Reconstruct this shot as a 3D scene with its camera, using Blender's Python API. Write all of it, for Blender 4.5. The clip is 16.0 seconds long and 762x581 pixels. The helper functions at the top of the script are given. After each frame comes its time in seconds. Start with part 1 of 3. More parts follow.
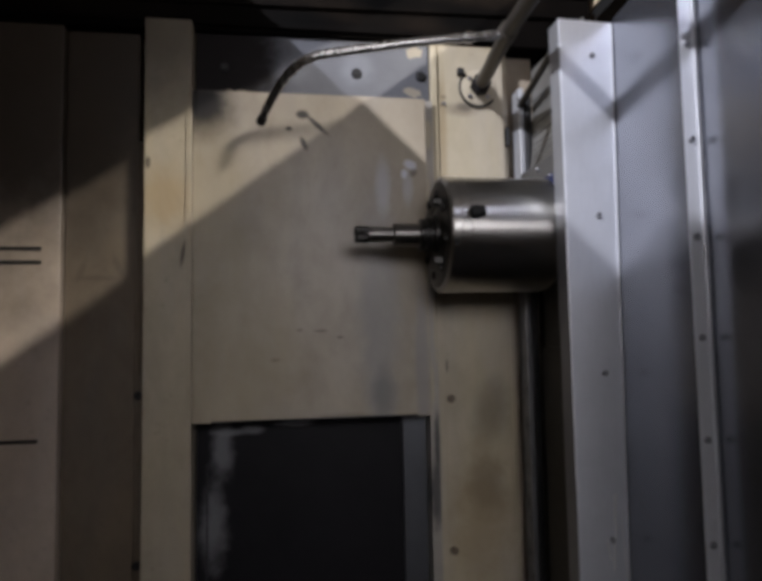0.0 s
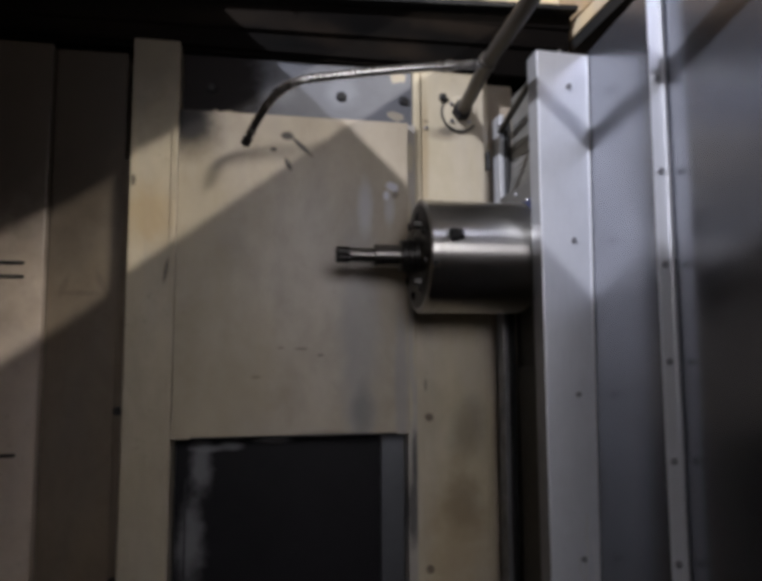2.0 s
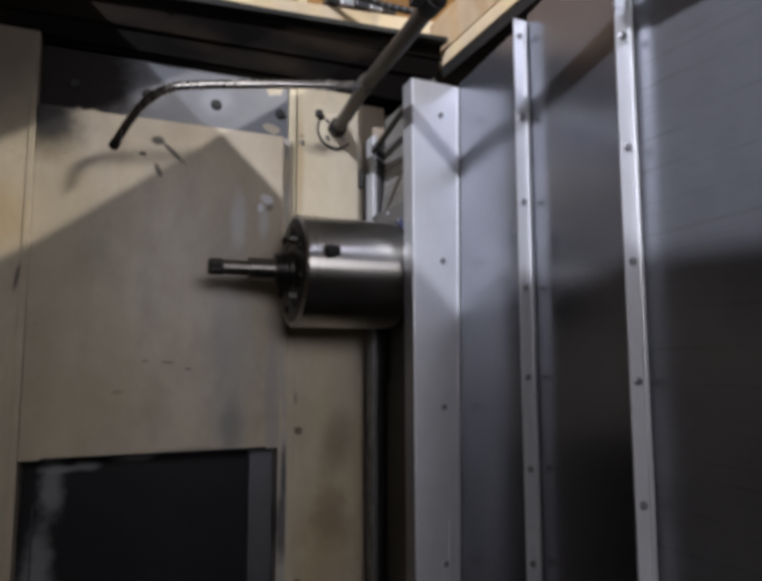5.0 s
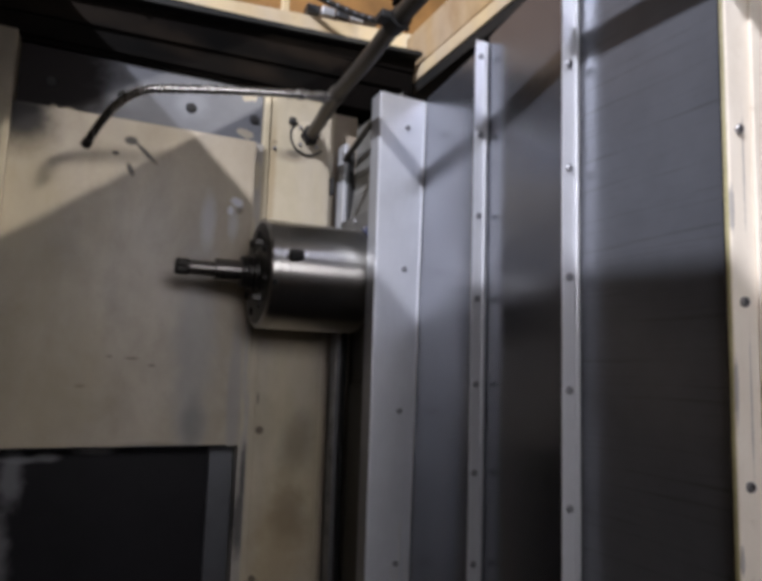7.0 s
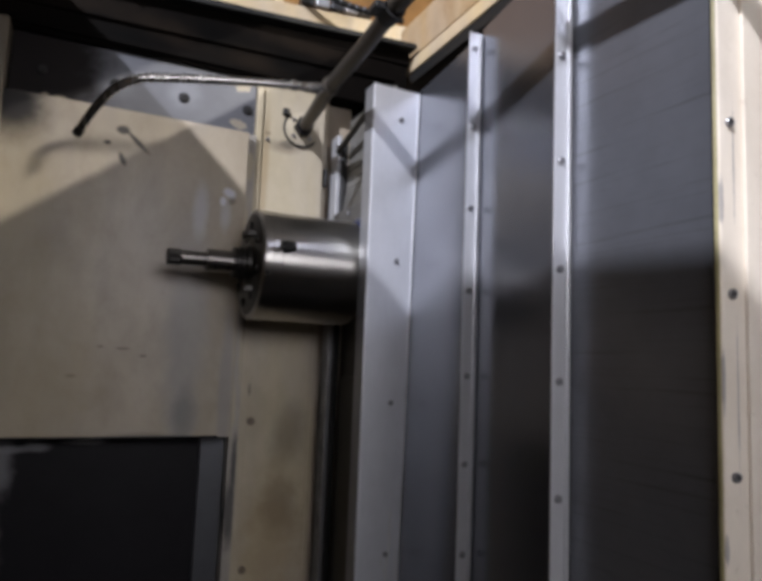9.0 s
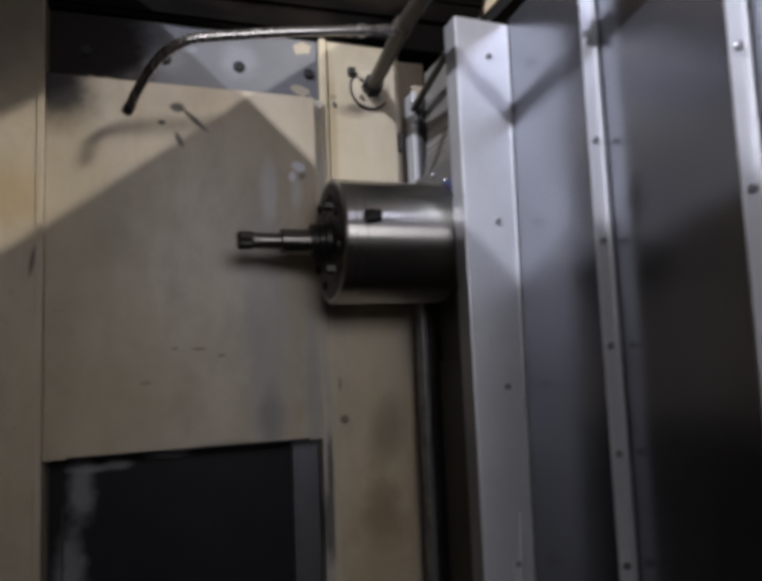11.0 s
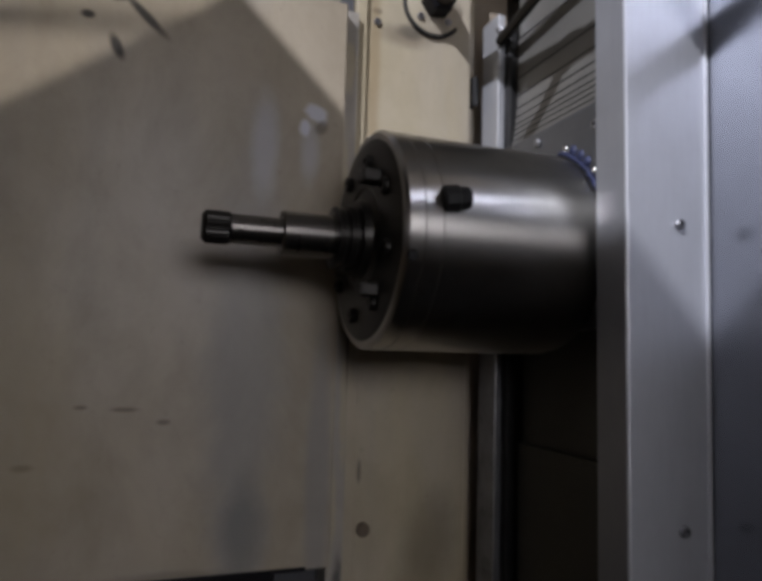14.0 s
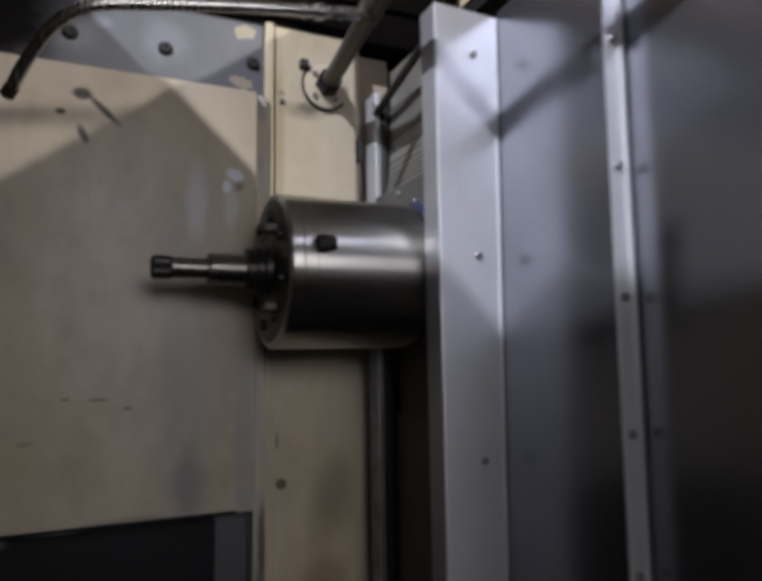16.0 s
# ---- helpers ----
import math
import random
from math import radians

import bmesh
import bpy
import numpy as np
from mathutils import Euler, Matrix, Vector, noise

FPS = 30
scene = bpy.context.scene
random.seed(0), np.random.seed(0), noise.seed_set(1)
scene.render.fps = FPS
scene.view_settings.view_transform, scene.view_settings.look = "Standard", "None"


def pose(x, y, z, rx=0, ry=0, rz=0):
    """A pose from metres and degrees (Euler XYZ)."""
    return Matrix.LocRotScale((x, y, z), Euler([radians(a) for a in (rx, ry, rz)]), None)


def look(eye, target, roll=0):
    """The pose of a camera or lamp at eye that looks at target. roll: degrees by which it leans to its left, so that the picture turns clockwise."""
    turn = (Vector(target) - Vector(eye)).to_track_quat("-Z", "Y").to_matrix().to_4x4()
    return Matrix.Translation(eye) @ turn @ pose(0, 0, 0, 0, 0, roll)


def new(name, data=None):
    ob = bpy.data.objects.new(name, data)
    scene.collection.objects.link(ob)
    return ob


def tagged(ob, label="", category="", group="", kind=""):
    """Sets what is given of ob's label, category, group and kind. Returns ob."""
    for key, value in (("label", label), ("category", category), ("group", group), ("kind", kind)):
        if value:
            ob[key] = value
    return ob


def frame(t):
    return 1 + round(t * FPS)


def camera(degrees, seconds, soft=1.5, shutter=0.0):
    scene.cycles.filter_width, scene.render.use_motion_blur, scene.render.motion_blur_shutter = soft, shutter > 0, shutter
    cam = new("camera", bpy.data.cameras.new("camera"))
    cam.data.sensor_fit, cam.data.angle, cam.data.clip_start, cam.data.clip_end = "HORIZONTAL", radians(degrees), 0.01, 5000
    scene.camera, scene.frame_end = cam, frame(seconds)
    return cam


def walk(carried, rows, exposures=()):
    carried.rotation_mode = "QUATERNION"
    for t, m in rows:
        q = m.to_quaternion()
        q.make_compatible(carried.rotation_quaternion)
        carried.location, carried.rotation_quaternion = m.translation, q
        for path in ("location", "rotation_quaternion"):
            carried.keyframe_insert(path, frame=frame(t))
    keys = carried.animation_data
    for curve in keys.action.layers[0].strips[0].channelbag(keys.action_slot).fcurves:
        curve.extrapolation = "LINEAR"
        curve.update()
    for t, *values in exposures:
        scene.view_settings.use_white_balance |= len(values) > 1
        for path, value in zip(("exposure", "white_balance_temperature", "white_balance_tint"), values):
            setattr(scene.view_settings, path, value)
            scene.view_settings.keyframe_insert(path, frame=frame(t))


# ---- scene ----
cam = camera(60.6, 16.0, soft=4.5, shutter=0.5)
PATH = [
    (0, (-0.071, 0.069, 1.496), (0.243, 2.038, 1.643), -1.0),
    (0.5, (-0.07, 0.064, 1.503), (0.236, 2.034, 1.665), -1.1),
    (1, (-0.076, 0.055, 1.506), (0.233, 2.023, 1.68), -1.1),
    (1.5, (-0.08, 0.052, 1.503), (0.237, 2.018, 1.691), -1.1),
    (2, (-0.066, 0.047, 1.501), (0.293, 2.005, 1.696), -0.2),
    (2.5, (-0.076, 0.035, 1.511), (0.457, 1.952, 1.71), 1.8),
    (3, (-0.101, 0.047, 1.51), (0.583, 1.915, 1.716), -0.3),
    (3.5, (-0.111, 0.048, 1.508), (0.667, 1.878, 1.716), -1.7),
    (4, (-0.108, 0.053, 1.513), (0.68, 1.879, 1.72), -1.2),
    (6.5, (-0.078, 0.001, 1.511), (0.691, 1.832, 1.747), 1.9),
    (7, (-0.073, -0.006, 1.51), (0.742, 1.806, 1.745), 1.9),
    (7.5, (-0.072, -0.006, 1.509), (0.765, 1.796, 1.742), 2.1),
    (8, (-0.07, -0.007, 1.507), (0.766, 1.794, 1.742), 2.3),
    (8.5, (-0.071, -0.009, 1.507), (0.766, 1.793, 1.733), 2.3),
    (11, (-0.06, 0.163, 1.492), (0.595, 2.043, 1.685), -2.3),
    (11.5, (0.015, 0.319, 1.525), (0.421, 2.262, 1.77), -1.6),
    (12, (0.028, 0.458, 1.547), (0.389, 2.409, 1.805), -0.1),
    (12.5, (0.023, 0.525, 1.576), (0.415, 2.466, 1.852), -1.2),
    (13, (0.037, 0.57, 1.58), (0.523, 2.499, 1.793), 0.3),
    (13.5, (0.019, 0.594, 1.587), (0.649, 2.481, 1.791), 0.4),
    (14, (0.015, 0.612, 1.573), (0.708, 2.478, 1.762), 1.6),
    (14.5, (0.031, 0.608, 1.579), (0.772, 2.458, 1.743), 1.1),
    (15, (0.031, 0.597, 1.579), (0.802, 2.436, 1.733), 0.9),
    (15.5, (0.019, 0.505, 1.58), (0.772, 2.349, 1.761), 1.1),
    (16, (-0.007, 0.347, 1.564), (0.811, 2.161, 1.764), -0.8),
]
walk(cam, [(t, look(eye, target, roll)) for t, eye, target, roll in PATH],
     [(0, -0.1), (4, -0.02), (8.5, 0.0), (11, -0.1), (12.5, -0.28), (14, -0.36), (15, -0.34), (16, -0.18)])

# ---- light ----
world = bpy.data.worlds.new("workshop_hall")
scene.world = world
world.use_nodes = True
world.node_tree.nodes["Background"].inputs[0].default_value = (1.0, 0.94, 0.92, 1)
world.node_tree.nodes["Background"].inputs[1].default_value = 0.145


def point_lamp(name, place, watts, colour, size):
    data = bpy.data.lights.new(name, "POINT")
    data.energy, data.color, data.shadow_soft_size = watts, colour, size
    ob = new(name, data)
    ob.location = place
    return ob


def area_lamp(name, m, watts, colour, sx, sy):
    data = bpy.data.lights.new(name, "AREA")
    data.shape, data.size, data.size_y, data.energy, data.color = "RECTANGLE", sx, sy, watts, colour
    ob = new(name, data)
    ob.matrix_world = m
    return ob


LAMP_A = (-3.0, -1.7, 4.9)
LAMP_B = (1.7, -1.87, 3.15)
point_lamp("hall_lamp_cool", LAMP_A, 1750, (0.90, 0.91, 1.0), 0.05)
area_lamp("hall_tube_warm", look(LAMP_B, (0.0, -1.9, 1.98)), 150, (1.0, 0.94, 0.87), 1.2, 0.02)
# Added fill lamp stands in for hall light entering at the front.
area_lamp("hall_fill", look((0.25, -1.35, 2.17), (0.2, 1.3, 1.6)), 24, (0.98, 0.95, 1.0), 1.5, 0.75)


# ---- materials ----
def material(name):
    m = bpy.data.materials.new(name)
    m.use_nodes = True
    nt = m.node_tree
    return m, nt, nt.nodes["Principled BSDF"]


def noise_node(nt, scale, detail=4.0, rough=0.6, stretch=(1, 1, 1), distort=0.0):
    tc = nt.nodes.new("ShaderNodeTexCoord")
    mp = nt.nodes.new("ShaderNodeMapping")
    mp.inputs["Scale"].default_value = stretch
    n = nt.nodes.new("ShaderNodeTexNoise")
    n.inputs["Scale"].default_value, n.inputs["Detail"].default_value = scale, detail
    n.inputs["Roughness"].default_value, n.inputs["Distortion"].default_value = rough, distort
    geo = nt.nodes.new("ShaderNodeNewGeometry")
    nt.links.new(geo.outputs["Position"], mp.inputs["Vector"])
    nt.links.new(mp.outputs["Vector"], n.inputs["Vector"])
    return n.outputs["Fac"]


def ramp(nt, fac, *stops):
    r = nt.nodes.new("ShaderNodeValToRGB")
    e = r.color_ramp.elements
    while len(e) < len(stops):
        e.new(0.5)
    for el, (p, c) in zip(e, stops):
        el.position = p
        el.color = c if len(c) == 4 else (*c, 1)
    nt.links.new(fac, r.inputs["Fac"])
    return r.outputs["Color"]


def mix(nt, fac, a, b, kind="MIX"):
    n = nt.nodes.new("ShaderNodeMix")
    n.data_type, n.blend_type = "RGBA", kind
    for key, v in ((0, fac), (6, a), (7, b)):
        if isinstance(v, (float, int)):
            n.inputs[key].default_value = v
        elif isinstance(v, tuple):
            n.inputs[key].default_value = (*v, 1)
        else:
            nt.links.new(v, n.inputs[key])
    return n.outputs[2]


def bump(nt, bsdf, fac, strength, distance=0.001):
    b = nt.nodes.new("ShaderNodeBump")
    b.inputs["Strength"].default_value, b.inputs["Distance"].default_value = strength, distance
    nt.links.new(fac, b.inputs["Height"])
    nt.links.new(b.outputs["Normal"], bsdf.inputs["Normal"])


def spot(nt, centre, size, soft=0.5, ragged=0.5, turn=0, scale=30):
    """A patch of its own shape on an upright face, stained or shaded: 1 inside, 0 outside. centre and size in x and z,
    turn in degrees.
    """
    geo = nt.nodes.new("ShaderNodeNewGeometry")
    mp = nt.nodes.new("ShaderNodeMapping")
    mp.vector_type = "TEXTURE"
    mp.inputs["Location"].default_value = (centre[0], 0, centre[1])
    mp.inputs["Rotation"].default_value = (0, radians(turn), 0)
    mp.inputs["Scale"].default_value = (size[0], 1e5, size[1])
    ln = nt.nodes.new("ShaderNodeVectorMath")
    ln.operation = "LENGTH"
    nt.links.new(geo.outputs["Position"], mp.inputs["Vector"])
    nt.links.new(mp.outputs["Vector"], ln.inputs[0])
    add = nt.nodes.new("ShaderNodeMath")
    add.operation = "MULTIPLY_ADD"
    nt.links.new(noise_node(nt, scale, 4, 0.65), add.inputs[0])
    add.inputs[1].default_value = 2 * ragged
    nt.links.new(ln.outputs["Value"], add.inputs[2])
    mr = nt.nodes.new("ShaderNodeMapRange")
    mr.interpolation_type = "SMOOTHSTEP"
    nt.links.new(add.outputs[0], mr.inputs["Value"])
    mr.inputs["From Min"].default_value, mr.inputs["From Max"].default_value = 1 + ragged - soft, 1 + ragged + soft
    mr.inputs["To Min"].default_value, mr.inputs["To Max"].default_value = 1, 0
    return mr.outputs["Result"]


def times(nt, a, k):
    n = nt.nodes.new("ShaderNodeMath")
    n.operation = "MULTIPLY"
    nt.links.new(a, n.inputs[0])
    n.inputs[1].default_value = k
    return n.outputs[0]


def stain_or_shade(m, colour, amount, *spots):
    """Lay patches of one colour, stained or shaded, over a material's base colour."""
    nt = m.node_tree
    bsdf = nt.nodes["Principled BSDF"]
    for args in spots:
        col = bsdf.inputs["Base Color"].links[0].from_socket
        nt.links.new(mix(nt, times(nt, spot(nt, *args), amount), col, colour), bsdf.inputs["Base Color"])


def grey(v):
    return (v, v, v)


def paint(name, base, dirt, amount=0.5, streak=True, gloss=0.42):
    """Old machine enamel with run-down coolant stains, grime and small chips."""
    m, nt, b = material(name)
    big = noise_node(nt, 3.5, 5, 0.62)
    col = mix(nt, ramp(nt, big, (0.38, grey(0)), (0.75, grey(amount))), base, dirt)
    if streak:
        run = noise_node(nt, 4.0, 5, 0.55, (1.6, 1.6, 0.30), 0.6)
        col = mix(nt, ramp(nt, run, (0.45, grey(0)), (0.8, grey(amount * 0.6))), col, tuple(0.55 * v for v in dirt))
    worn = sum(base) / 3
    film = noise_node(nt, 5.5, 4, 0.55, (1.5, 1.5, 0.45), 0.8)
    col = mix(nt, ramp(nt, film, (0.40, grey(0)), (0.66, grey(0.42))), col, (0.84 * worn, 0.77 * worn, 0.73 * worn))
    rub = noise_node(nt, 11, 6, 0.7, (1.0, 1.0, 0.6), 0.35)
    col = mix(nt, ramp(nt, rub, (0.42, grey(0)), (0.68, grey(amount * 0.75))), col, tuple(0.62 * u + 0.1 * v for u, v in zip(dirt, base)))
    fine = noise_node(nt, 60, 4, 0.7)
    col = mix(nt, ramp(nt, fine, (0.62, grey(0)), (0.8, grey(0.45))), col, tuple(0.5 * v for v in dirt))
    nt.links.new(col, b.inputs["Base Color"])
    nt.links.new(ramp(nt, big, (0.3, grey(gloss - 0.08)), (0.8, grey(gloss + 0.2))), b.inputs["Roughness"])
    bump(nt, b, noise_node(nt, 180, 3, 0.5), 0.12, 0.0006)
    return m


def steel(name, base, rough, grain, blotch=0.35, metal=1.0, spread=0.1):
    """Sheet or machined steel: fine rub marks along one way, blotches of oil and dulled patches."""
    m, nt, b = material(name)
    lines = noise_node(nt, 40, 5, 0.7, grain)
    blot = noise_node(nt, 6, 5, 0.65)
    col = mix(nt, ramp(nt, blot, (0.35, grey(0)), (0.75, grey(blotch))), base, tuple(0.45 * v for v in base))
    col = mix(nt, ramp(nt, lines, (0.35, grey(0.0)), (0.7, grey(0.15))), col, tuple(0.75 * v for v in base))
    nt.links.new(col, b.inputs["Base Color"])
    b.inputs["Metallic"].default_value = metal
    r1 = ramp(nt, blot, (0.3, grey(rough - spread * 0.5)), (0.75, grey(rough + spread)))
    r2 = mix(nt, 0.5, r1, ramp(nt, lines, (0.3, grey(rough - spread * 0.6)), (0.7, grey(rough + spread))))
    nt.links.new(r2, b.inputs["Roughness"])
    return m


def plain(name, base, rough, metal=0.0, vary=0.3, scale=25):
    m, nt, b = material(name)
    n = noise_node(nt, scale, 4, 0.6)
    nt.links.new(mix(nt, ramp(nt, n, (0.35, grey(0)), (0.75, grey(1))), base, tuple(v * (1 - vary) for v in base)), b.inputs["Base Color"])
    b.inputs["Metallic"].default_value = metal
    nt.links.new(ramp(nt, n, (0.3, grey(max(rough - 0.08, 0.02))), (0.8, grey(rough + 0.1))), b.inputs["Roughness"])
    return m


CREAM = paint("cream_enamel", (0.53, 0.465, 0.345), (0.34, 0.27, 0.16), 0.5)
COVER = paint("cover_enamel", (0.54, 0.475, 0.345), (0.36, 0.29, 0.17), 0.45)
SHUTTER = paint("shutter_enamel", (0.475, 0.42, 0.335), (0.33, 0.27, 0.19), 0.7)
CREAM_CLEAN = paint("pale_enamel", (0.82, 0.75, 0.66), (0.5, 0.4, 0.26), 0.3, gloss=0.5)
BROWN = paint("soiled_enamel", (0.215, 0.172, 0.122), (0.14, 0.10, 0.065), 0.7)
BACK = paint("oiled_wall_enamel", (0.05, 0.038, 0.026), (0.015, 0.011, 0.008), 0.7)
DIRTY = paint("dirty_enamel", (0.52, 0.44, 0.35), (0.24, 0.18, 0.11), 0.6)
SLOTTED = paint("slotted_sheet_enamel", (0.72, 0.60, 0.49), (0.40, 0.30, 0.2), 0.45)
DOOR = paint("door_enamel", (0.52, 0.47, 0.40), (0.3, 0.24, 0.16), 0.4)
BEAM = paint("beam_enamel", (0.74, 0.60, 0.38), (0.58, 0.38, 0.16), 0.45)
STAINED_BEAM = paint("rust_stained_beam_enamel", (0.62, 0.47, 0.27), (0.36, 0.19, 0.06), 0.8)
# Near-black base puts the header's shade into the colour, under brown oil blotches.
GRIME_SHADE = paint("shaded_grime", (0.0042, 0.003, 0.0024), (0.0014, 0.0011, 0.001), 0.8, gloss=0.7)
GRIME_SHADE.node_tree.nodes["Principled BSDF"].inputs["Specular IOR Level"].default_value = 0.06
stain_or_shade(GRIME_SHADE, (0.014, 0.010, 0.007), 0.6, ((0.05, 2.15), (0.09, 0.02), 0.8, 1.0, 5, 22), ((0.22, 2.13), (0.06, 0.02), 0.8, 1.0, 0, 25), ((0.34, 2.19), (0.10, 0.015), 0.8, 1.0, 3, 25), ((-0.12, 2.17), (0.10, 0.02), 0.8, 1.0, -5, 20), ((-0.42, 2.14), (0.15, 0.03), 0.9, 1.0, 0, 15))
stain_or_shade(GRIME_SHADE, (0.001, 0.001, 0.001), 0.9, ((0.13, 2.16), (0.04, 0.03), 0.8, 1.0, 20, 25), ((-0.02, 2.12), (0.05, 0.02), 0.8, 1.0, 0, 25), ((0.30, 2.14), (0.05, 0.02), 0.8, 1.0, 0, 25))
SHEET = steel("cover_sheet_steel", (0.205, 0.215, 0.25), 0.24, (1.0, 0.5, 14.0), 0.4, 0.8, 0.03)
SHEET_DARK = steel("dull_sheet_steel", (0.15, 0.155, 0.17), 0.40, (1.0, 0.5, 14.0), 0.5, 0.8)
FRAME = steel("frame_sheet_steel", (0.78, 0.795, 0.85), 0.47, (5.0, 5.0, 0.6), 0.3, 0.74)
CHEEK_SHADE = steel("shaded_frame_steel", (0.36, 0.365, 0.39), 0.4, (5.0, 5.0, 0.6), 0.4, 0.45)
EDGE = steel("edge_steel", (0.70, 0.71, 0.75), 0.40, (6.0, 6.0, 1.0), 0.25, 0.6)
PLATE = steel("plate_steel", (0.145, 0.15, 0.17), 0.48, (1.0, 8.0, 8.0), 0.45, 0.6)
TURNED = steel("turned_steel", (0.52, 0.505, 0.48), 0.30, (6.0, 0.5, 0.5), 0.5, 1.0, 0.03)
DARK_STEEL = steel("oiled_dark_steel", (0.014, 0.0135, 0.016), 0.5, (1.0, 6.0, 1.0), 0.6, 0.2)
DARK_STEEL.node_tree.nodes["Principled BSDF"].inputs["Specular IOR Level"].default_value = 0.18
BLACK_OXIDE = steel("black_oxide_steel", (0.035, 0.033, 0.031), 0.32, (8.0, 1.0, 1.0), 0.4, 0.7)
ARBOR = steel("ground_arbor_steel", (0.19, 0.18, 0.17), 0.28, (10.0, 1.0, 1.0), 0.4)
CHROME = steel("zinc_tube", (0.62, 0.61, 0.60), 0.24, (10.0, 1.0, 1.0), 0.4)
PIPE = steel("galvanised_pipe", (0.105, 0.093, 0.08), 0.45, (1.0, 8.0, 8.0), 0.5, 0.7)
# lathe marks run round the housing and spread its reflections along the axis
nt = TURNED.node_tree
turn_axis = nt.nodes.new("ShaderNodeTangent")
turn_axis.direction_type, turn_axis.axis = "RADIAL", "X"
nt.links.new(turn_axis.outputs["Tangent"], nt.nodes["Principled BSDF"].inputs["Tangent"])
nt.nodes["Principled BSDF"].inputs["Anisotropic"].default_value = 0.85
nt.nodes["Principled BSDF"].inputs["Anisotropic Rotation"].default_value = 0.25
SCRATCHED = steel("scratched_sheet_steel", (0.22, 0.23, 0.265), 0.29, (1.0, 0.35, 9.0), 0.5, 0.62, 0.03)
nt = SCRATCHED.node_tree
lines = ramp(nt, noise_node(nt, 9, 5, 0.8, (1.0, 0.22, 16.0), 0.15), (0.55, grey(0)), (0.70, grey(0.65)))
nt.links.new(mix(nt, lines, nt.nodes["Principled BSDF"].inputs["Base Color"].links[0].from_socket, (0.10, 0.10, 0.11)), nt.nodes["Principled BSDF"].inputs["Base Color"])
SOOT_AND_SHADE = (0.012, 0.010, 0.010)
# Sooty corner at top left, and small dark marks near the nozzle.
stain_or_shade(SHUTTER, SOOT_AND_SHADE, 0.95, ((-0.215, 1.928), (0.058, 0.052), 0.6, 0.35), ((-0.022, 1.922), (0.012, 0.008), 0.4, 0.2, 0, 60), ((0.005, 1.903), (0.026, 0.0045), 0.5, 0.2, 42, 60), ((-0.048, 1.894), (0.006, 0.004), 0.5, 0.2), ((-0.020, 1.866), (0.005, 0.012), 0.5, 0.2, -25))
stain_or_shade(SHUTTER, (0.24, 0.24, 0.25), 0.55, ((0.118, 1.55), (0.035, 0.20), 0.6, 0.6, 0, 18), ((0.125, 1.385), (0.022, 0.045), 0.5, 0.5), ((0.200, 1.45), (0.013, 0.13), 0.4, 0.3))
stain_or_shade(SHUTTER, (0.48, 0.49, 0.55), 0.6, ((0.130, 1.785), (0.013, 0.050), 0.6, 0.4), ((0.178, 1.785), (0.010, 0.03), 0.6, 0.4))
stain_or_shade(SHUTTER, (0.66, 0.68, 0.76), 0.85, ((0.184, 1.829), (0.013, 0.009), 0.35, 0.7, 25, 70), ((0.172, 1.812), (0.006, 0.009), 0.4, 0.5, 0, 70))
stain_or_shade(SHUTTER, (0.07, 0.06, 0.05), 0.6, ((0.008, 1.512), (0.012, 0.0022), 0.5, 0.4), ((0.044, 1.500), (0.006, 0.0025), 0.5, 0.4), ((-0.030, 1.514), (0.006, 0.002), 0.5, 0.4), ((-0.075, 1.46), (0.008, 0.003), 0.6, 0.4), ((0.19, 1.815), (0.006, 0.008), 0.5, 0.4, 30, 60))
stain_or_shade(SHUTTER, (0.10, 0.10, 0.09), 0.4, ((0.125, 1.395), (0.018, 0.045), 0.6, 0.6, 0, 25), ((0.055, 1.353), (0.05, 0.006), 0.5, 0.6))
stain_or_shade(SHUTTER, (0.40, 0.33, 0.19), 0.4, ((-0.15, 1.5), (0.09, 0.2), 0.7, 0.8, 0, 9), ((-0.18, 1.80), (0.05, 0.1), 0.7, 0.6, 0, 12))
# Left end of the plate: real soot with the lamp-edge shade painted in.
stain_or_shade(PLATE, SOOT_AND_SHADE, 0.97, ((-0.215, 2.065), (0.17, 0.11), 0.3, 0.3, 30))
stain_or_shade(PLATE, (0.42, 0.37, 0.28), 0.65, ((0.205, 2.070), (0.017, 0.011), 0.12, 0.9, 0, 70), ((0.200, 1.988), (0.018, 0.009), 0.12, 1.0, 12, 70), ((-0.135, 1.973), (0.012, 0.006), 0.3, 0.4), ((-0.16, 1.975), (0.007, 0.005), 0.3, 0.4))
stain_or_shade(PLATE, (0.40, 0.42, 0.48), 0.18, ((0.087, 2.035), (0.03, 0.03), 0.6, 0.5), ((-0.04, 2.02), (0.03, 0.025), 0.6, 0.5), ((0.0, 2.045), (0.015, 0.008), 0.5, 0.5))
stain_or_shade(DARK_STEEL, (0.22, 0.22, 0.23), 0.75, ((-0.175, 1.29), (0.018, 0.05), 0.6, 0.7), ((-0.165, 1.325), (0.028, 0.006), 0.5, 0.5), ((-0.12, 1.328), (0.02, 0.007), 0.6, 0.6), ((-0.19, 1.15), (0.02, 0.06), 0.7, 0.8), ((-0.04, 1.338), (0.03, 0.005), 0.6, 0.6))
